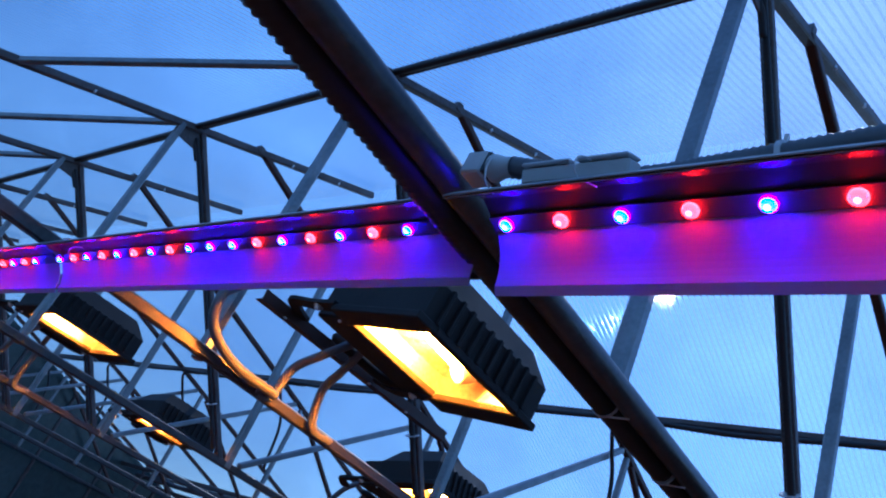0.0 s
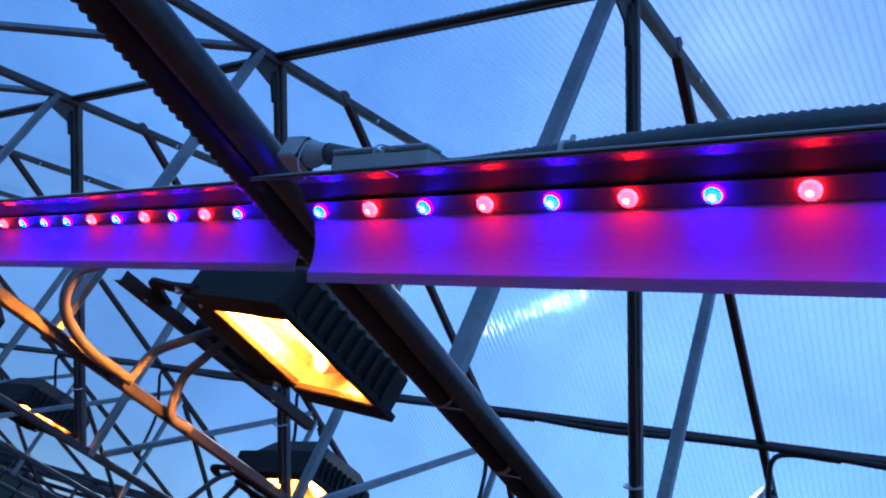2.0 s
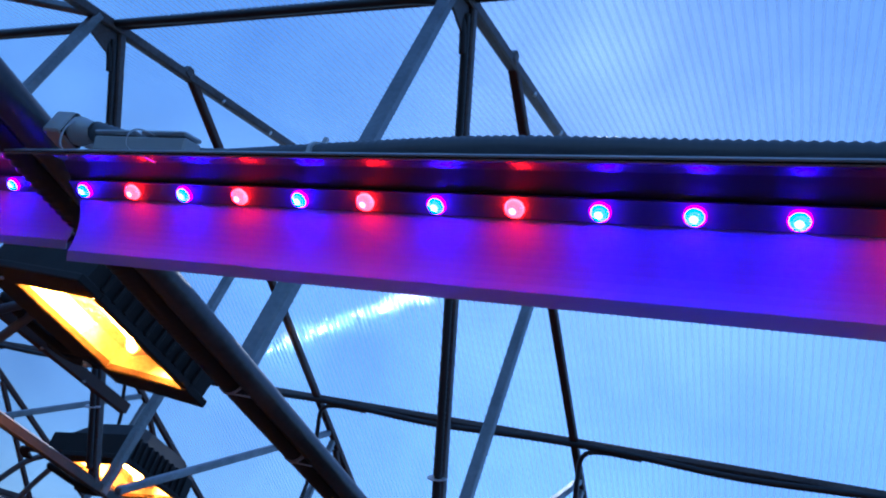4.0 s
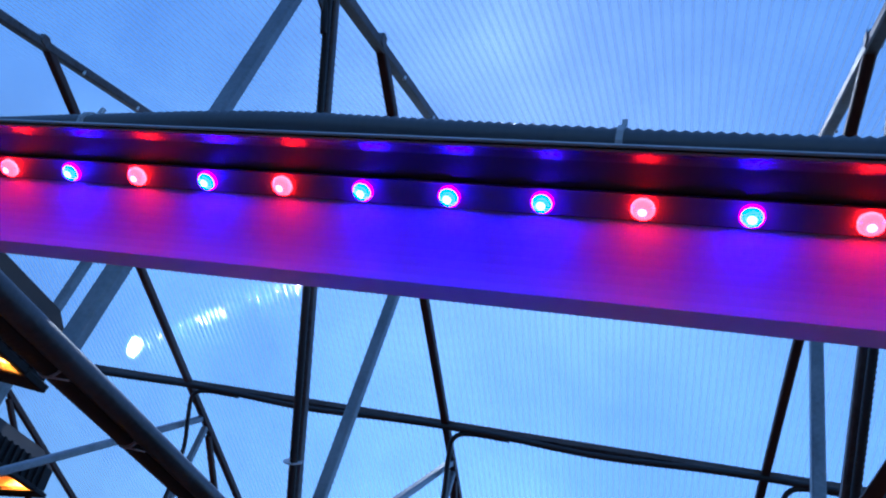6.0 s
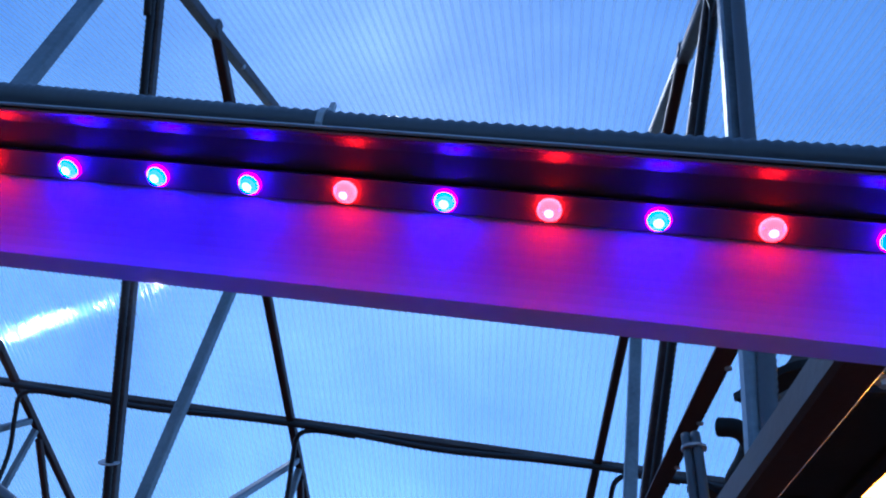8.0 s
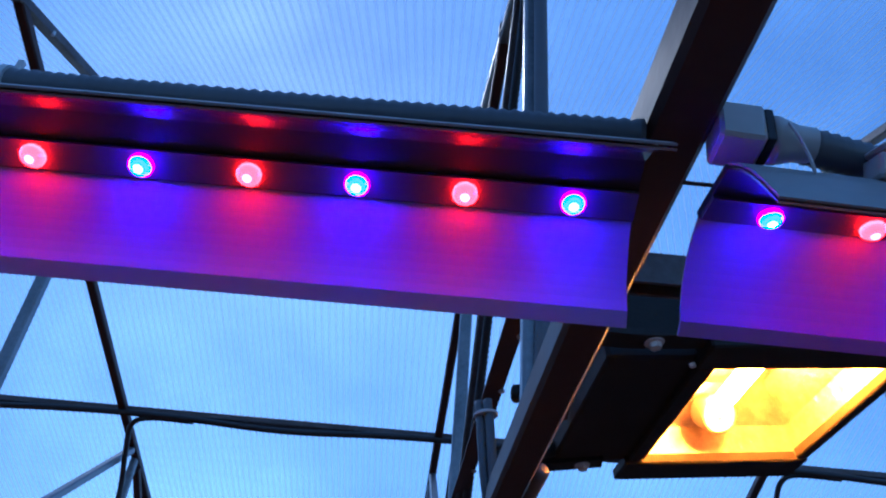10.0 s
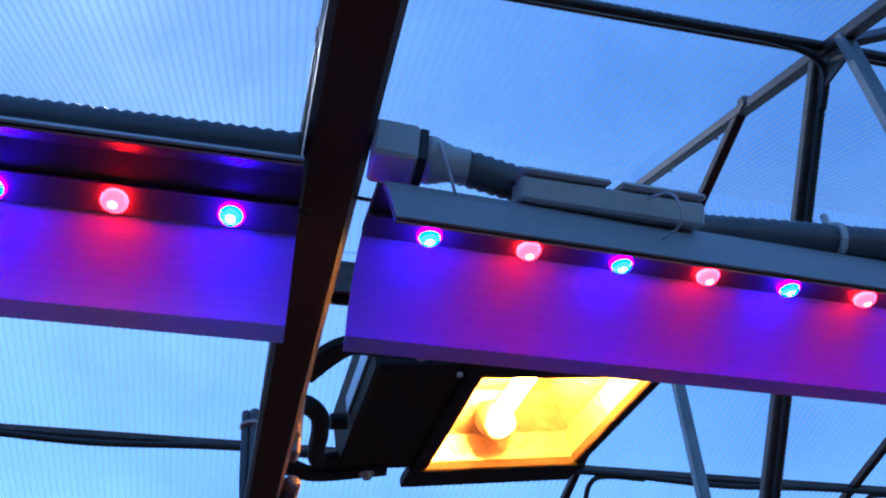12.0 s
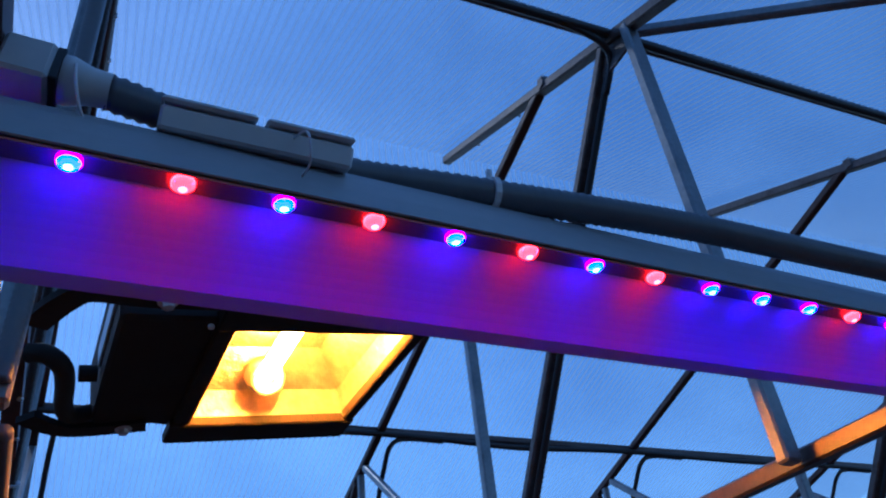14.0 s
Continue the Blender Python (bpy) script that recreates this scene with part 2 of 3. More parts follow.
def tube(bm, pts, r, sides=10, ribs=0.0, pitch=0.008, caps=True):
    """A tube swept along pts; ribs: depth of the corrugation."""
    pts = [Vector(p) for p in pts]
    rad = [r] * len(pts)
    if ribs:
        fine, out, n = [], [], 0
        for a, b in zip(pts, pts[1:]):
            k = max(1, round((b - a).length / (pitch / 2)))
            for i in range(k):
                fine.append(a.lerp(b, i / k))
                out.append(r - (ribs if n % 2 else 0))
                n += 1
        fine.append(pts[-1])
        out.append(r)
        pts, rad = fine, out
    rings = []
    up = Vector((0, 0, 1))
    d0 = (pts[1] - pts[0]).normalized()
    if abs(d0.z) > 0.9:
        up = Vector((1, 0, 0))
    s = d0.cross(up).normalized()
    for i, p in enumerate(pts):
        d = (pts[min(i + 1, len(pts) - 1)] - pts[max(i - 1, 0)]).normalized()
        s = (s - d * s.dot(d)).normalized()
        u = d.cross(s)
        rings.append([bm.verts.new(p + (s * math.cos(a) + u * math.sin(a)) * rad[i]) for a in [2 * math.pi * k / sides for k in range(sides)]])
    for a, b in zip(rings, rings[1:]):
        for k in range(sides):
            bm.faces.new((a[k], a[(k + 1) % sides], b[(k + 1) % sides], b[k]))
    if caps:
        bm.faces.new(rings[0][::-1])
        bm.faces.new(rings[-1])


def curve_points(ctrl, n=12):
    """A smooth path through the control points."""
    c = [Vector(p) for p in ctrl]
    c = [c[0] * 2 - c[1]] + c + [c[-1] * 2 - c[-2]]
    out = []
    for i in range(1, len(c) - 2):
        a, b, d, e = c[i - 1], c[i], c[i + 1], c[i + 2]
        for k in range(n):
            t = k / n
            out.append(0.5 * ((2 * b) + (d - a) * t + (2 * a - 5 * b + 4 * d - e) * t * t + (3 * b - a - 3 * d + e) * t ** 3))
    out.append(c[-2])
    return out


def extrude_profile(bm, prof, x0, x1, thick):
    """A folded sheet: the open line prof in (y, z), given thickness, from x0 to x1."""
    p = [Vector((0, *q)) for q in prof]
    off = []
    for i in range(len(p)):
        d = Vector((0, 0, 0))
        if i:
            d += (p[i] - p[i - 1]).normalized()
        if i < len(p) - 1:
            d += (p[i + 1] - p[i]).normalized()
        d.normalize()
        off.append(p[i] + Vector((0, -d.z, d.y)) * thick)
    loop = p + off[::-1]
    a = [bm.verts.new((x0, v.y, v.z)) for v in loop]
    b = [bm.verts.new((x1, v.y, v.z)) for v in loop]
    n = len(loop)
    for i in range(n):
        bm.faces.new((a[i], a[(i + 1) % n], b[(i + 1) % n], b[i]))
    k = len(p)
    for e in (a, b):
        for i in range(k - 1):
            bm.faces.new((e[i], e[i + 1], e[n - 2 - i], e[n - 1 - i]))


# ---- large structure ----
BAY = 1.35
Z_CHORD = 2.246
SKEW = 0.045
WEB = -0.075
NODE = (0.676, 3.53)
SLOPE = 0.43
XS = [0.667 + BAY * k for k in range(-7, 4)]


def near_roof(y):
    return NODE[1] + SLOPE * (y - NODE[0])


def far_roof(y):
    return 3.69 - 0.288 * (y - 1.0)


def truss():
    """One lattice truss: the web stands in the plane x = WEB, the bottom chord runs slightly askew to meet it."""
    t = empty("roof_truss", label="welded steel lattice roof truss of weathered grey tubes", category="roof truss", group="roof trusses")
    z0 = Z_CHORD + 0.03

    def add(name, p, q, w, h, m, label=""):
        bm = bmesh.new()
        bar(bm, (WEB, *p), (WEB, *q), w, h)
        return part(name, bm, m, t, label)

    bm = bmesh.new()
    bar(bm, (2.6 * SKEW, -2.6, Z_CHORD), (-6.2 * SKEW, 6.2, Z_CHORD), 0.032, 0.036)
    part("bottom_chord", bm, CHORD, t)
    add("top_chord", (-2.6, near_roof(-2.6)), (1.75, near_roof(1.75)), 0.036, 0.036, STEEL_DARK)
    add("far_chord", (1.0, far_roof(1.0)), (6.2, far_roof(6.2)), 0.032, 0.034, PRIMER, "brown-primed chord under the far roof slope")
    add("vertical", (0.565, z0 - 0.02), (0.597, 3.5), 0.04, 0.03, STEEL, "bright galvanised upright")
    add("vertical", (1.735, z0 - 0.02), (1.745, far_roof(1.745) - 0.01), 0.036, 0.036, STEEL, "bright galvanised upright")
    add("vertical", (2.975, z0 - 0.02), (2.995, far_roof(2.995) - 0.015), 0.03, 0.03, STEEL)
    add("vertical", (4.4, z0 - 0.02), (4.4, far_roof(4.4) - 0.015), 0.03, 0.03, STEEL_DARK)
    add("diagonal", (0.70, 3.525), (1.68, z0), 0.036, 0.03, STEEL_DARK)
    add("diagonal", (1.80, z0 + 0.02), (2.93, far_roof(2.93) - 0.02), 0.03, 0.03, STEEL)
    add("diagonal", (3.05, far_roof(3.05) - 0.02), (4.2, z0), 0.03, 0.03, PRIMER)
    bm = bmesh.new()
    tube(bm, [(WEB + 0.006, 0.69, 3.485), (WEB + 0.006, 1.62, z0 + 0.03)], 0.012, 8, 0.002, 0.014)
    part("conduit", bm, CABLE, t, "black corrugated conduit strapped to the diagonal", True)
    for f in (0.86,):
        y, z = 0.70 + 0.92 * f, 3.495 + (z0 + 0.04 - 3.495) * f
        bm = bmesh.new()
        tube(bm, [(WEB, y, z), (WEB, y + 0.0025, z - 0.0033)], 0.027, 12)
        part("cable_tie", bm, TIE, t, "pale nylon tie round the diagonal")
    bm = bmesh.new()
    box(bm, (WEB - 0.004, 0.60, 3.43), (WEB + 0.004, 0.74, 3.515), 0.002)
    part("gusset_plate", bm, STEEL_DARK, t)
    bm = bmesh.new()
    box(bm, (WEB - 0.022, 0.98, far_roof(1.0) - 0.03), (WEB + 0.022, 1.012, far_roof(1.0) + 0.012), 0.003)
    part("weld_plate", bm, STEEL_DARK, t)
    # sheet-metal screws that hold the roof to the top chord
    for y in (-0.6, 0.2, 1.2, 1.5):
        bm = bmesh.new()
        bmesh.ops.create_cone(bm, cap_ends=True, segments=6, radius1=0.006, radius2=0.005, depth=0.016, matrix=Matrix.Translation((WEB + 0.018, y, near_roof(y) - 0.012)))
        part("screw", bm, BOLT, t)
    return t


first = truss()
first.location.x = XS[0]
for x in XS[1:]:
    c = copy_thing(first, pose(x, 0, 0))
    near = abs(x) < 1
    for o in c.children:
        if not o.name.startswith("bottom_chord"):
            if 0 < x < 1:
                o.matrix_basis = pose(0.093, 0, 0, 0, 0, 2.58)
            continue
        if not near:
            o.location.z += 0.025
        if 0 < x < 1:
            bm = bmesh.new()
            bar(bm, (2.6 * SKEW, -2.6, Z_CHORD), (-6.2 * SKEW, 6.2, Z_CHORD), 0.044, 0.046)
            o.data = bpy.data.meshes.new("box_chord")
            bm.to_mesh(o.data)
            bm.free()
            o.data.materials.append(PRIMER)
            o["label"] = "dark brown-primed bottom chord"
        elif near:
            bm = bmesh.new()
            tube(bm, [(-y * SKEW, y, Z_CHORD - 0.004) for y in (-2.6, 0.0, 3.0, 6.2)], 0.022, 18)
            o.data = bpy.data.meshes.new("round_chord")
            bm.to_mesh(o.data)
            bm.free()
            o.data.materials.append(CHORD)
            o.data.polygons.foreach_set("use_smooth", [True] * len(o.data.polygons))
            o["label"] = "round dark steel tube chord"

X0, X1 = XS[0] - 0.5, XS[-1] + 0.5


def purlin(y, z, label, sag):
    t = empty("purlin", label=label, category="purlin", group="purlins")
    bm = bmesh.new()
    bar(bm, (X0, y, z), (X1, y, z), 0.034, 0.03, (0, 1, 0))
    part("rail", bm, STEEL_DARK, t)
    bm = bmesh.new()
    pts = []
    for i, x in enumerate(XS):
        x += WEB
        pts += [(x, y - 0.02, z - 0.02), (x + BAY * 0.2, y - 0.02, z - 0.025), (x + BAY * 0.5, y - 0.02, z - sag * random.uniform(0.7, 1.2)), (x + BAY * 0.8, y - 0.02, z - 0.025)]
    tube(bm, curve_points(pts, 6), 0.014, 8)
    part("cable", bm, CABLE, t, "black sagging power cable tied under the rail", True)
    return t


purlin(NODE[0], NODE[1] + 0.02, "dark steel purlin with a black cable tied along it", 0.03)
purlin(2.71, far_roof(2.71) + 0.002, "slim dark steel purlin with a sagging black cable", 0.035)
purlin(-0.75, near_roof(-0.75) + 0.02, "dark steel purlin with a black cable tied along it", 0.04)
purlin(4.6, far_roof(4.6), "slim dark steel purlin with a sagging black cable", 0.05)


def brace(p, q):
    bm = bmesh.new()
    bar(bm, p, q, 0.032, 0.026, (0, 0, 1))
    ob = link("roof_brace", bm, STEEL)
    tagged(ob, "galvanised steel brace across the roof bay", "brace", "roof braces")


for k, x in enumerate(XS):
    if x < -1.5:
        brace((x + WEB, 0.58, near_roof(0.58)), (x + WEB - BAY, -0.1, near_roof(-0.1)))
    elif x > 1.5:
        brace((x + WEB + 0.02, 0.62, near_roof(0.62)), (x + WEB + BAY, -0.66, near_roof(-0.66)))


def roof_sheet(name, ya, za, yb, zb, label):
    bm = bmesh.new()
    v = [bm.verts.new(c) for c in ((X0, yb, zb), (X1, yb, zb), (X1, ya, za), (X0, ya, za))]
    bm.faces.new(v)
    ob = link(name, bm, SHEET, keep=True)
    return tagged(ob, label, "roof", kind="structure")


roof_sheet("roof_near", -2.6, near_roof(-2.6) + 0.03, 1.75, near_roof(1.75) + 0.03, "ribbed clear twin-wall polycarbonate roof slope")
roof_sheet("roof_step", 1.75, near_roof(1.75) + 0.028, 1.755, far_roof(1.755) + 0.032, "upright clear polycarbonate strip at the ridge step")
roof_sheet("roof_far", 1.74, far_roof(1.74) + 0.03, 6.2, far_roof(6.2) + 0.03, "ribbed clear twin-wall polycarbonate roof slope")

# ground and enclosing walls
GROUND = mat("bare_soil", (0.09, 0.075, 0.06), 0.9, 0, 0.5, 1.2, 14, 0.6)
bm = bmesh.new()
bmesh.ops.create_grid(bm, x_segments=2, y_segments=2, size=600)
tagged(link("ground", bm, GROUND), "dark bare soil floor", "ground", kind="structure")

# ---- LED grow lights ----
PITCH = 0.075
ORDER = "BRBRBRBRBBBRBRBRB"


def led_mesh(kind):
    bm = bmesh.new()
    def turned(prof, index, seg=14):
        rows = [[bm.verts.new((r * math.cos(2 * math.pi * k / seg), r * math.sin(2 * math.pi * k / seg), z)) for k in range(seg)] for r, z in prof]
        for a, b in zip(rows, rows[1:]):
            for k in range(seg):
                f = bm.faces.new((a[k], b[k], b[(k + 1) % seg], a[(k + 1) % seg]))
                f.material_index, f.smooth = index, True
        f = bm.faces.new(rows[-1][::-1])
        f.material_index, f.smooth = index, True

    turned([(0.0086, 0.0), (0.0088, -0.003)], 0)
    turned([(0.0082, -0.003), (0.0076, -0.0048), (0.006, -0.0064), (0.0042, -0.0073)], 1)
    turned([(0.0034, -0.0073), (0.0028, -0.0082), (0.0014, -0.0088)], 2, 10)
    me = bpy.data.meshes.new("led_" + kind)
    bm.to_mesh(me)
    bm.free()
    for m in ((BLUE_HALO, BLUE_LENS, BLUE_DIE) if kind == "blue" else (RED_HALO, RED_LENS, RED_DIE)):
        me.materials.append(m)
    return me


LED = {"B": led_mesh("blue"), "R": led_mesh("red")}


def grow_light(x, tilt, flank=((0.0600, -0.0395), (0.0694, -0.0468)), start=0.022, end=0.06):
    t = empty("led_grow_light", label="long white trough LED grow light with red and blue diodes lit", category="grow light", group="LED grow lights")
    lo, hi = -8 * PITCH - start, 8 * PITCH + end
    bm = bmesh.new()
    extrude_profile(bm, [(-0.034, 0.004), (0.014, 0.004)], lo, hi, 0.006)
    part("board", bm, BASE, t, "dark circuit board")
    bm = bmesh.new()
    end_y, end_z = flank[0]
    arc = []
    for i in range(9):
        f = i / 8
        arc.append((0.014 * (1 - f) ** 2 + 2 * f * (1 - f) * (end_y * 0.8) + end_y * f * f, 0.004 * (1 - f) ** 2 - 2 * f * (1 - f) * 0.011 + end_z * f * f))
    extrude_profile(bm, arc + [flank[1]], lo, hi, 0.0015)
    part("far_reflector", bm, WHITE, t, "white reflector flank glowing violet")
    bm = bmesh.new()
    extrude_profile(bm, [(-0.034, 0.004), (-0.045, -0.006), (-0.0545, -0.0205), (-0.0635, -0.0385), (-0.0715, -0.058)], lo, hi, -0.0015)
    part("near_reflector", bm, SATIN, t, "satin reflector flank mirroring the diodes")
    bm = bmesh.new()
    extrude_profile(bm, [(-0.0367, 0.0062), (-0.0478, -0.0045), (-0.0574, -0.0192), (-0.0663, -0.0373), (-0.0742, -0.0568)], lo, hi, -0.0015)
    part("outer_shell", bm, SHELL, t, "pale grey painted outer face")
    bm = bmesh.new()
    box(bm, (lo, -0.011, 0.0), (hi, 0.011, 0.0035))
    part("diode_strip", bm, STRIP, t, "grey strip that carries the diodes")
    for x1 in (lo + 0.02, hi - 0.02):
        bm = bmesh.new()
        box(bm, (x1 - 0.008, -0.014, 0.009), (x1 + 0.008, 0.006, 0.026), 0.002)
        bar(bm, (x1, 0.0, 0.024), (x1 + (0.05 if x1 > 0 else -0.05), 0.035, 0.058), 0.004, 0.003, bevel=0.0)
        part("hanger", bm, STEEL_DARK, t, "small steel hanger clip")
    for i, k in enumerate(ORDER):
        ob = new("diode", LED[k])
        ob.location = ((i - 8) * PITCH, 0, 0)
        ob.parent = t
        ob["label"] = "lit blue diode" if k == "B" else "lit red diode"
    t.matrix_basis = pose(x + 0.004, 0, 2.191, -tilt)
    return t


g0 = grow_light(0, 20, end=0.044)
ga = grow_light(0, 20, end=0.112)
ga.matrix_basis = pose(-BAY - 0.094, 0.066, 2.253, -20)
for k in range(-8, -1):
    copy_thing(ga, pose(k * BAY - 0.094, 0.066, 2.253, -20))
g1 = grow_light(1.352, 0, ((0.0695, -0.0455), (0.0785, -0.0525)), 0.045)
g1.matrix_basis = pose(1.336, 0.050, 2.217, -2, -2.6, 5.2)
copy_thing(g1, pose(2.68, 0.15, 2.256, -2, -1, 3))

# ---- sodium lamps ----


def sodium_lamp():
    t = empty("sodium_lamp", label="black ribbed sodium grow lamp with a hammered reflector, lit orange", category="grow lamp", group="sodium lamps")
    ox, oy = 0.160, 0.188
    x0, x1, y0, y1 = -0.192, 0.186, -0.262, 0.276
    bm = bmesh.new()
    for a, b in (((x0, y0, 0), (x1, -oy, 0.022)), ((x0 - 0.006, oy, -0.004), (x1, y1, 0.018)), ((x0, -oy, 0), (-ox, oy, 0.022)), ((ox, -oy, 0), (x1, oy, 0.022))):
        box(bm, a, b, 0.003)
    part("frame", bm, BLACK, t)

    def hood(name, hx, hy, steps, m, label="", cy=0.0):
        bm = bmesh.new()
        rings = [[bm.verts.new((hx * f * a, cy + hy * f * b, z)) for a, b in ((-1, -1), (1, -1), (1, 1), (-1, 1))] for f, z in steps]
        for a, b in zip(rings, rings[1:]):
            for i in range(4):
                bm.faces.new((a[i], a[(i + 1) % 4], b[(i + 1) % 4], b[i]))
        bm.faces.new(rings[-1])
        return part(name, bm, m, t, label)

    hood("housing", 0.178, 0.25, ((1.0, 0.019), (1.0, 0.12), (0.74, 0.2)), BLACK, "", 0.006)
    hood("reflector", ox + 0.001, oy + 0.001, ((1.0, 0.006), (0.97, 0.07), (0.66, 0.14)), REFLECT, "hammered metal reflector")
    bm = bmesh.new()
    tube(bm, [(-0.019, 0.104, 0.074), (-0.012, -0.13, 0.082)], 0.018, 14)
    part("lamp_tube", bm, SODIUM, t, "glowing sodium arc tube", True)
    bm = bmesh.new()
    n = 20
    prof = [(0.024, 0.128), (0.024, 0.104), (0.03, 0.098), (0.036, 0.102), (0.037, 0.15), (0.033, 0.158)]
    rings = [[bm.verts.new((-0.02 + r * math.cos(2 * math.pi * k / n), y, 0.078 + r * math.sin(2 * math.pi * k / n))) for k in range(n)] for r, y in prof]
    bmesh.ops.rotate(bm, verts=bm.verts, cent=(-0.02, 0.135, 0.078), matrix=Matrix.Rotation(radians(38), 3, "X"))
    for a, b in zip(rings, rings[1:]):
        for k in range(n):
            bm.faces.new((a[k], a[(k + 1) % n], b[(k + 1) % n], b[k]))
    bm.faces.new(rings[-1])
    part("socket", bm, CERAMIC, t, "round ceramic lamp socket with a rolled rim", True)
    for i in range(10):
        bm = bmesh.new()
        y = -0.20 + i * 0.043
        box(bm, (0.174, y, 0.02), (0.19, y + 0.012, 0.125), 0.002)
        part("cooling_rib", bm, BLACK, t)
    bm = bmesh.new()
    box(bm, (-0.34, -0.205, 0.012), (-0.188, 0.212, 0.14), 0.006)
    gear = part("gear_box", bm, BLACK, t, "black control gear box")
    # pale strip added in place of light on the black box's side face
    bm = bmesh.new()
    box(bm, (-0.345, -0.19, 0.05), (-0.339, 0.04, 0.085), 0.002)
    part("end_cover", bm, LIT_SIDE, gear, "pale metal strip added for the lit side of the gear box")
    bm = bmesh.new()
    tube(bm, [(-0.345, 0.045, 0.04), (-0.375, 0.045, 0.04)], 0.015, 12)
    part("knob", bm, BLACK, gear, "black round cable gland")
    for name, ctrl in (("near_arm", [(-0.18, -0.248, 0.016), (-0.3, -0.248, 0.016), (-0.385, -0.262, 0.014), (-0.42, -0.235, 0.012), (-0.455, -0.17, 0.01)]), ("far_arm", [(-0.24, 0.205, 0.004), (-0.36, 0.222, 0.004), (-0.41, 0.205, 0.006), (-0.45, 0.17, 0.01)])):
        c = curve_points(ctrl, 4)
        bm = bmesh.new()
        for dz in (0.0, 0.012):
            for sgn in (-1, 1):
                for k, p in enumerate(c):
                    d = (c[min(k + 1, len(c) - 1)] - c[max(k - 1, 0)]).normalized()
                    bm.verts.new(p + Vector((-d.y, d.x, 0)) * 0.021 * sgn + Vector((0, 0, dz)))
        bm.verts.ensure_lookup_table()
        v, n = bm.verts, len(c)
        for k in range(n - 1):
            for a, b in ((0, n), (n, 3 * n), (3 * n, 2 * n), (2 * n, 0)):
                bm.faces.new((v[a + k], v[a + k + 1], v[b + k + 1], v[b + k]))
        for k in (0, n - 1):
            bm.faces.new((v[k], v[n + k], v[3 * n + k], v[2 * n + k]))
        arm = part(name, bm, BLACK, t, "black steel bracket arm")
        x, y = (-0.278, -0.248) if name == "near_arm" else (-0.28, 0.21)
        z = ctrl[0][2]
        bm = bmesh.new()
        bmesh.ops.create_cone(bm, cap_ends=True, segments=16, radius1=0.0155, radius2=0.0155, depth=0.003, matrix=Matrix.Translation((x, y, z - 0.001)))
        bmesh.ops.create_cone(bm, cap_ends=True, segments=6, radius1=0.0095, radius2=0.0105, depth=0.01, matrix=Matrix.Translation((x, y, z - 0.006)))
        part("bolt", bm, BOLT, arm, "zinc hexagon bolt with a washer")
    bm = bmesh.new()
    bmesh.ops.create_cone(bm, cap_ends=True, segments=10, radius1=0.005, radius2=0.005, depth=0.006, matrix=Matrix.Translation((-0.205, -0.205, -0.001)))
    part("screw", bm, BOLT, t, "small bright screw")
    bm = bmesh.new()
    tube(bm, curve_points([(-0.34, 0.19, 0.03), (-0.378, 0.175, 0.02), (-0.392, 0.12, 0.016), (-0.396, 0.04, 0.016), (-0.405, -0.02, 0.02), (-0.43, -0.045, 0.03), (-0.455, -0.03, 0.04)], 6), 0.0165, 12)
    part("handle", bm, BLACK, t, "black rubber lead looping behind the gear box", True)
    return t


s0 = sodium_lamp()
s0.matrix_basis = pose(1.117, 0.890, 2.490, -0.5, -7.5, 3)
for x, y, z, lean, tilt, turn in ((-1.531, 0.885, 2.448, -3, 5.4, -4), (-4.094, 0.978, 2.533, 0, 0, 0), (-6.85, 1.0, 2.56, 0, 0, 0), (-2.72, 2.42, 2.49, 0, -8, 0), (-5.142, 2.317, 2.535, 0, -4, 0), (3.85, 0.89, 2.5, 0, -8, 0)):
    copy_thing(s0, pose(x, y, z, lean, tilt, turn))



def lamp_rail(x, y, z, turn):
    """The drilled steel rail beside a lamp, from which its arms hang."""
    t = empty("lamp_rail", label="brown drilled steel rail that carries a sodium lamp", category="rail", group="lamp rails")
    bm = bmesh.new()
    angle_bar(bm, (0, -0.30, 0), (0, 0.62, 0), 0.036, 0.004, (0, 0, 1), -1)
    part("angle", bm, PRIMER, t)
    for y1 in (-0.2, 0.0, 0.2, 0.4):
        bm = bmesh.new()
        bmesh.ops.create_cone(bm, cap_ends=True, segments=10, radius1=0.006, radius2=0.006, depth=0.004, matrix=pose(0.0, y1, -0.019))
        part("bolt", bm, BOLT, t, "small bright bolt head")
    t.matrix_basis = pose(x, y, z, 0, 0, turn)
    return t


lamp_rail(0.648, 0.92, 2.535, 2.58)
lamp_rail(-1.99, 0.89, 2.50, -2)
t = empty("cable_bundle", label="short bundle of grey lamp leads tied together beside a chord", category="cables")
for dx, dy in ((-0.009, 0.0), (0.006, 0.008), (0.004, -0.009)):
    bm = bmesh.new()
    tube(bm, curve_points([(0.605 + dx, 0.76 + dy, 2.41), (0.61 + dx, 0.752 + dy, 2.36), (0.617 + dx, 0.75 + dy, 2.29), (0.625 + dx, 0.755 + dy, 2.245)], 6), 0.0075, 10)
    part("lead", bm, CONDUIT, t, "", True)
bm = bmesh.new()
tube(bm, [(0.6075, 0.754, 2.388), (0.608, 0.754, 2.384)], 0.0195, 14)
part("cable_tie", bm, TIE, t, "white nylon cable tie")

# ---- conduits along the lights ----


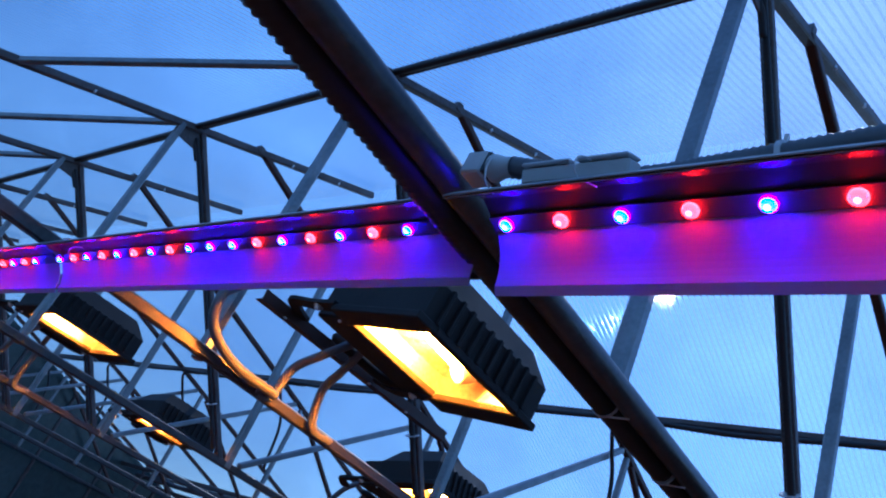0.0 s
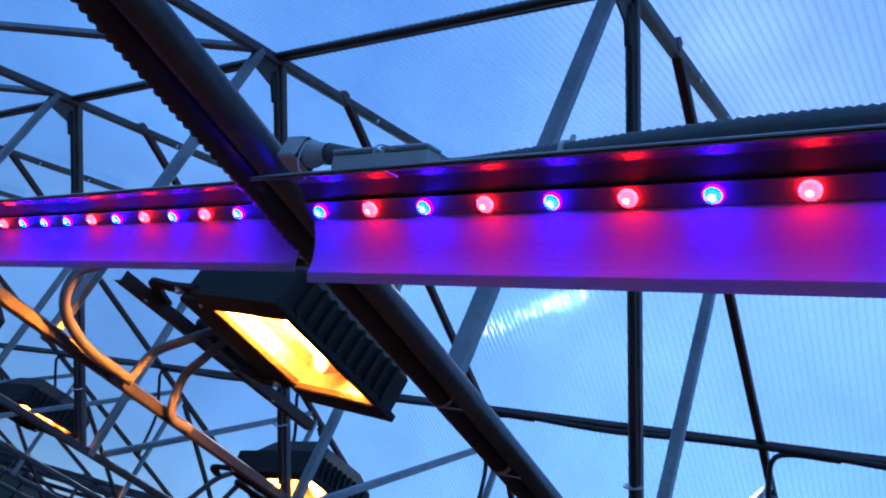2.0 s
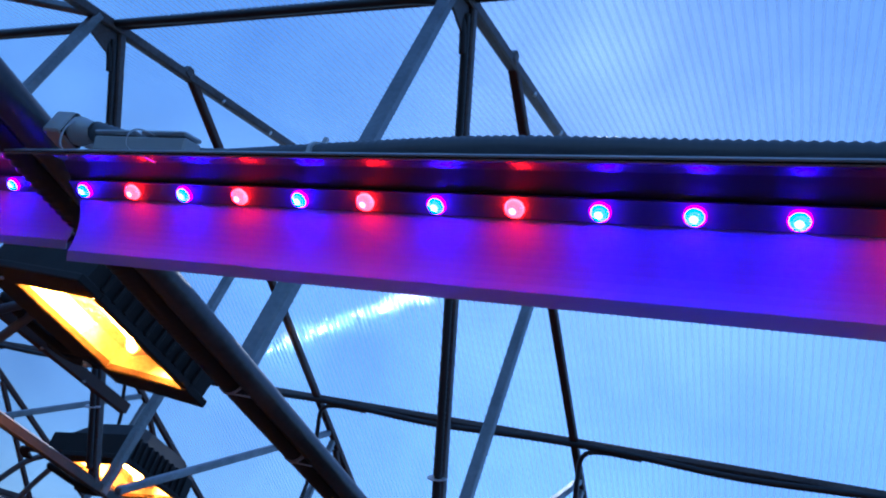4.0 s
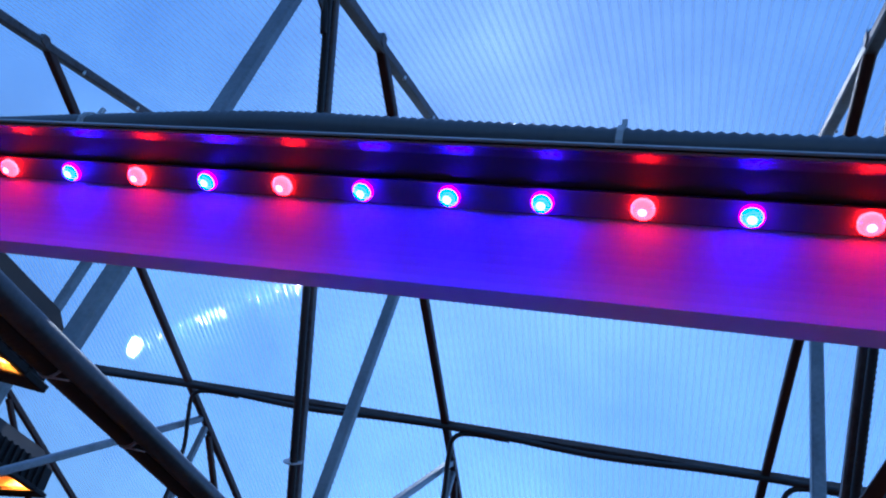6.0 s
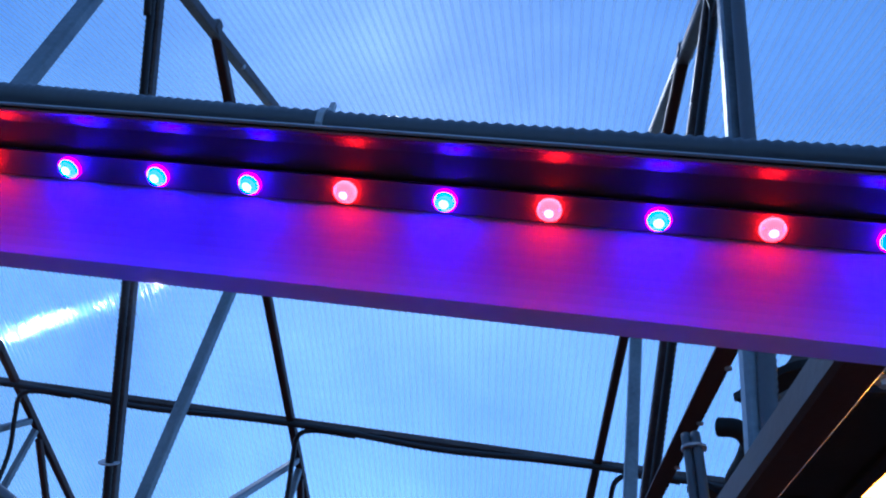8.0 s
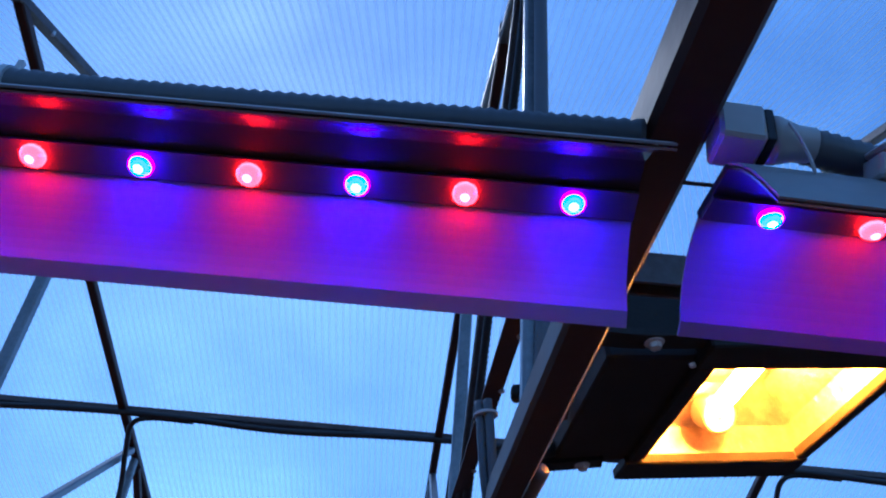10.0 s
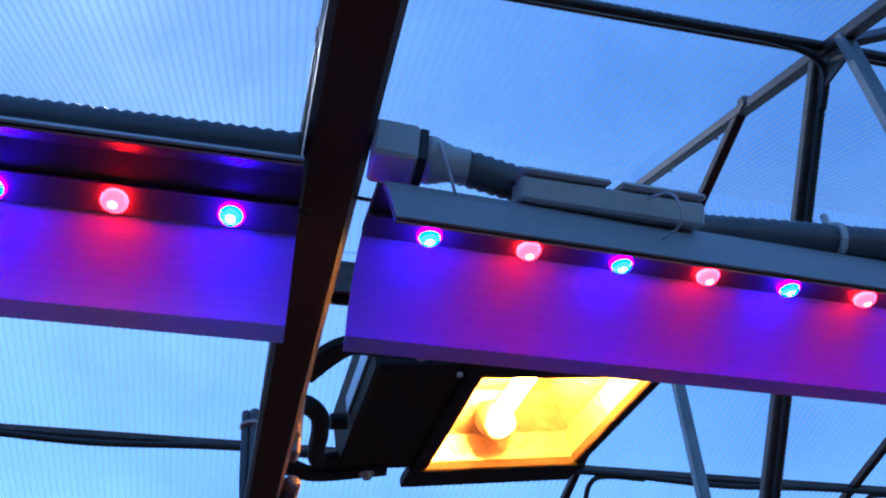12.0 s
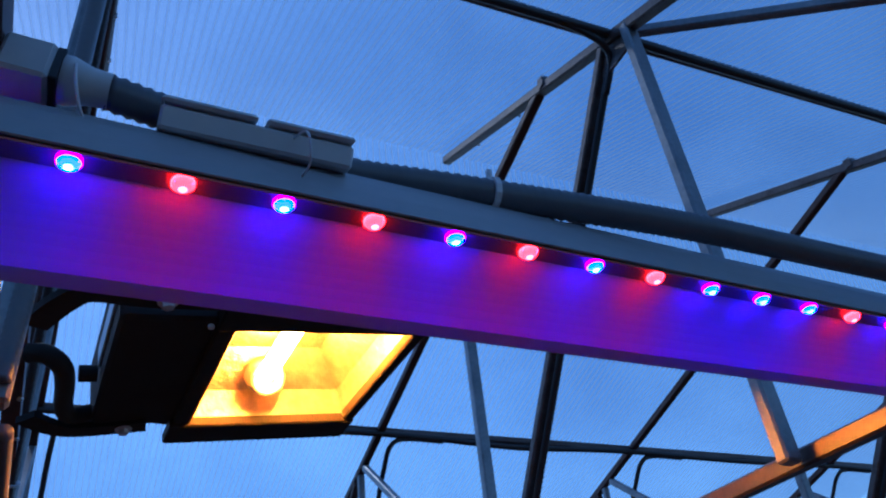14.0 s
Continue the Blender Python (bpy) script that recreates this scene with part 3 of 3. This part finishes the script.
def light_wiring(x, y, z, low=0.0):
    """Conduit, end connectors and driver box that lie on the grow light centred at x."""
    t = empty("wiring_run", label="grey conduit, junction box and driver box along a grow light", category="conduit", group="wiring runs")
    ctrl = [(x - 0.58, y - 0.042, z + 0.06), (x - 0.5, y - 0.026, z + 0.058 - low), (x - 0.42, y - 0.016, z + 0.053 - low), (x - 0.3, y - 0.022, z + 0.054 - low), (x - 0.1, y - 0.03, z + 0.056 - low * 0.7), (x + 0.1, y - 0.03, z + 0.054 - low * 0.9), (x + 0.3, y - 0.032, z + 0.05 - low), (x + 0.645, y - 0.036, z + 0.05 - low)]
    bm = bmesh.new()
    tube(bm, curve_points(ctrl, 10), 0.0135, 12, 0.0016, 0.0085)
    pipe = part("conduit", bm, CONDUIT, t, "grey corrugated plastic conduit", True)
    for f in (0.16, 0.45, 0.8):
        c = curve_points(ctrl, 10)
        k = int(f * (len(c) - 1))
        bm = bmesh.new()
        d = (c[k + 1] - c[k]).normalized() * 0.0025
        tube(bm, [c[k] - d, c[k] + d], 0.0152, 12)
        box(bm, (c[k].x - 0.002, c[k].y - 0.002, c[k].z + 0.012), (c[k].x + 0.002, c[k].y + 0.002, c[k].z + 0.026))
        part("cable_tie", bm, TIE, pipe, "white nylon cable tie")
    bm = bmesh.new()
    m = pose(x - 0.626, y - 0.044, z + 0.062, 0, 4, 0) @ Matrix.Scale(0.86, 4)
    box(bm, (-0.022, -0.019, -0.019), (0.014, 0.019, 0.019), 0.003, m)
    junction = part("junction_box", bm, PLASTIC, t, "light grey plastic junction box")
    bm = bmesh.new()
    box(bm, (0.014, -0.017, -0.017), (0.021, 0.017, 0.017), 0.001, m)
    part("seal", bm, CABLE, junction, "black rubber seal")
    bm = bmesh.new()
    ring = [(0.021, 0.0195), (0.027, 0.0195), (0.042, 0.0148), (0.056, 0.0142)]
    rows = [[bm.verts.new(m @ Vector((a, r * math.cos(k * math.pi / 8), r * math.sin(k * math.pi / 8)))) for k in range(16)] for a, r in ring]
    for a, b in zip(rows, rows[1:]):
        for k in range(16):
            bm.faces.new((a[k], a[(k + 1) % 16], b[(k + 1) % 16], b[k]))
    bm.faces.new(rows[0])
    part("collar", bm, PLASTIC, junction, "flared grey collar", True)
    bm = bmesh.new()
    tube(bm, curve_points([m @ Vector((0.03, -0.02, 0)), m @ Vector((0.034, -0.024, -0.02)), m @ Vector((0.042, -0.02, -0.042)), m @ Vector((0.05, -0.006, -0.05))], 5), 0.0011, 6)
    part("hanging_tie", bm, TIE, junction, "loose white tie end", True)
    bm = bmesh.new()
    d = pose(x - 0.48, y - 0.05, z + 0.039 - low * 0.7, 24, 1.5, 0)
    box(bm, (-0.066, -0.012, -0.012), (0.066, 0.012, 0.005), 0.002, d)
    driver = part("driver_box", bm, PLASTIC, t, "light grey driver box")
    for a, b in ((-0.066, -0.003), (0.003, 0.066)):
        bm = bmesh.new()
        box(bm, (a, -0.0145, 0.0065), (b, 0.012, 0.011), 0.002, d)
        part("lid", bm, PLASTIC, driver, "light grey snap-on lid")
    bm = bmesh.new()
    tube(bm, curve_points([(x - 0.46, y - 0.03, z + 0.05), (x - 0.455, y - 0.085, z + 0.02), (x - 0.452, y - 0.085, z - 0.005), (x - 0.45, y - 0.05, z + 0.008)], 6), 0.0009, 6)
    part("lead", bm, TIE, driver, "thin white lead looping over the flank", True)
    return t


for k in range(-5, 0):
    light_wiring(k * BAY - 0.094, 0.115, 2.234)
light_wiring(0.0, 0.0, 2.180, 0.008)
light_wiring(1.336, 0.0, 2.162)
light_wiring(2.70, 0.07, 2.195)

bm = bmesh.new()
extrude_profile(bm, [(0.24, 2.300), (0.24, 2.336), (0.258, 2.336), (0.258, 2.300)], X0, X1, 0.004)
tagged(link("mounting_rail", bm, STEEL_DARK), "dark steel mounting rail running across the trusses", "rail")

# thick corrugated conduit strapped to the side of one bottom chord
def hose_x(y):
    return XS[6] - 0.046 - SKEW * y


t = empty("cable_conduit", label="thick black corrugated conduit strapped along a truss chord", category="conduit")
bm = bmesh.new()
tube(bm, [(hose_x(y), y, 2.238) for y in (-2.4, 0.1, 1.2, 4.0)], 0.0245, 16, 0.004, 0.013)
part("hose", bm, CABLE, t, "", True)
for y in (0.55, 0.83, 1.6):
    bm = bmesh.new()
    tube(bm, [(hose_x(y), y, 2.238), (hose_x(y), y + 0.006, 2.238)], 0.0262, 14)
    box(bm, (hose_x(y), y, 2.2125), (hose_x(y) + 0.052, y + 0.004, 2.2145))
    part("strap", bm, TIE, t, "thin grey strap")

t = empty("cable_conduit", label="slim grey corrugated conduit along a dark brown truss chord", category="conduit")
bm = bmesh.new()
tube(bm, [(XS[7] + 0.036 - SKEW * y, y, 2.246) for y in (0.62, 0.9, 2.0, 4.0)], 0.0125, 10, 0.0016, 0.009)
part("hose", bm, CONDUIT, t, "", True)

t = empty("cable_conduit", label="grey corrugated conduit strapped to a galvanised truss upright", category="conduit")
bm = bmesh.new()
tube(bm, [(XS[7] + 0.0, 0.548, 3.47), (XS[7] + 0.0, 0.546, 2.9), (XS[7] + 0.002, 0.545, 2.45), (XS[7] - 0.002, 0.545, 2.28)], 0.0135, 12, 0.0018, 0.011)
part("hose", bm, CONDUIT, t, "", True)
for z in (2.62,):
    bm = bmesh.new()
    box(bm, (XS[7] - 0.032, 0.529, z), (XS[7] + 0.018, 0.6, z + 0.004), 0.001)
    part("strap", bm, TIE, t, "thin pale strap")

for x in XS:
    # cable drops from the far purlin down the truss
    bm = bmesh.new()
    x += WEB
    y = 2.71
    z = far_roof(y)
    tube(bm, curve_points([(x + 0.30, y - 0.01, z - 0.03), (x + 0.12, y - 0.01, z - 0.03), (x + 0.05, y, z - 0.06), (x + 0.035, y + 0.06, z - 0.14), (x + 0.03, y + 0.16, z - 0.3), (x + 0.03, y + 0.2, z - 0.6)], 8), 0.011, 8)
    tagged(link("cable_drop", bm, CABLE, None, "", True), "black cable looping down from the purlin beside a truss", "cable", "cable drops")
    bm = bmesh.new()
    y, z = NODE
    if x == XS[7] + WEB:
        x += 0.06
    tube(bm, curve_points([(x - 0.22, y - 0.02, z - 0.005), (x - 0.1, y - 0.012, z - 0.012), (x - 0.03, y - 0.004, z - 0.035), (x, y + 0.02, z - 0.075), (x + 0.004, y + 0.075, z - 0.14)], 8), 0.01, 8)
    tagged(link("cable_drop", bm, CABLE, None, "", True), "black cable bending from the purlin into a truss diagonal", "cable", "cable drops")


def lamp_feed(x, y, z, chord):
    """Two corrugated feeds from a lamp back to the chord beside it."""
    for dy, r in ((-0.05, 0.015), (0.09, 0.015)):
        bm = bmesh.new()
        tube(bm, curve_points([(x - 0.3, y + 0.02, z + 0.05), (x - 0.36, y + 0.03 + dy * 0.3, z + 0.02), (x - 0.42, y + dy * 0.7, z - 0.06), (x - 0.5, y + dy, z - 0.12), (chord + 0.03, y + dy * 1.4, 2.27), (chord + 0.03, y + dy * 2.4, 2.262)], 10), r, 10, 0.0016, 0.009)
        tagged(link("lamp_feed", bm, CONDUIT, None, "", True), "grey corrugated feed curving from a lamp to the truss chord", "conduit", "lamp feeds")


lamp_feed(-1.53, 0.875, 2.5, -2.07)
lamp_feed(-4.094, 0.97, 2.58, -4.74)
lamp_feed(-2.75, 2.36, 2.55, -3.39)
bm = bmesh.new()
tube(bm, curve_points([(-2.02, 0.53, 2.62), (-2.0, 0.52, 2.5), (-1.995, 0.47, 2.42), (-2.0, 0.5, 2.33), (-2.005, 0.62, 2.28), (-2.01, 0.8, 2.275)], 10), 0.016, 10, 0.0016, 0.009)
tagged(link("lamp_feed", bm, CONDUIT, None, "", True), "grey corrugated feed curling round a truss upright", "conduit", "lamp feeds")

# ---- end and side walls ----
PANEL = mat("dark_glazing", (0.07, 0.10, 0.10), 0.22, 0.0, 0.4, 0.8, 20, 0.05, (0.025, 0.045, 0.045))
XE = XS[0] - 0.25
wall = empty("wall_end", label="dark glazed end wall with slim steel posts", category="wall", kind="structure")
for k in range(12):
    y0 = -2.6 + k * 0.735
    y1 = y0 + 0.72
    top = lambda y: min(near_roof(y), far_roof(y) if y > 1.0 else 9.0)
    bm = bmesh.new()
    a = [bm.verts.new((XE, *c)) for c in ((y0, 0), (y1, 0), (y1, top(y1)), (y0, top(y0)))]
    b = [bm.verts.new((XE - 0.012, v.co.y, v.co.z)) for v in a]
    bm.faces.new(a)
    bm.faces.new(b[::-1])
    for i in range(4):
        bm.faces.new((a[i], a[(i + 1) % 4], b[(i + 1) % 4], b[i]))
    part("panel", bm, PANEL if y0 > 1.8 else SHEET, wall)
    bm = bmesh.new()
    bar(bm, (XE + 0.01, y1 + 0.007, 0), (XE + 0.01, y1 + 0.007, top(y1)), 0.03, 0.03)
    part("post", bm, STEEL_DARK, wall)
for name, y, h in (("wall_far", 6.2, 2.26), ("wall_near", -2.62, 2.2)):
    w = empty(name, label="dark glazed side wall with slim steel posts", category="wall", kind="structure")
    for k in range(12):
        x0 = XE + k * 1.2
        bm = bmesh.new()
        box(bm, (x0, y, 0), (x0 + 1.18, y + 0.012, h))
        part("panel", bm, PANEL, w)
        bm = bmesh.new()
        bar(bm, (x0 + 1.19, y - 0.01, 0), (x0 + 1.19, y - 0.01, h), 0.03, 0.03)
        part("post", bm, STEEL_DARK, w)
bm = bmesh.new()
bar(bm, (X0, 6.16, 2.27), (X1, 6.16, 2.27), 0.12, 0.06, (0, 1, 0))
tagged(link("eave_beam", bm, STEEL_DARK), "dark steel eave beam along the far wall", "beam", kind="structure")

for y, z, w in ((4.2, 2.62, 0.04), (4.45, 2.58, 0.06), (4.7, 2.54, 0.04), (4.95, 2.5, 0.05), (5.35, 2.42, 0.08), (5.75, 2.34, 0.05)):
    bm = bmesh.new()
    bar(bm, (X0, y, z), (X1, y, z), w, 0.04, (0, 1, 0))
    tagged(link("eave_rail", bm, STEEL_DARK), "dark steel rail along the low side of the roof", "rail", "eave rails")
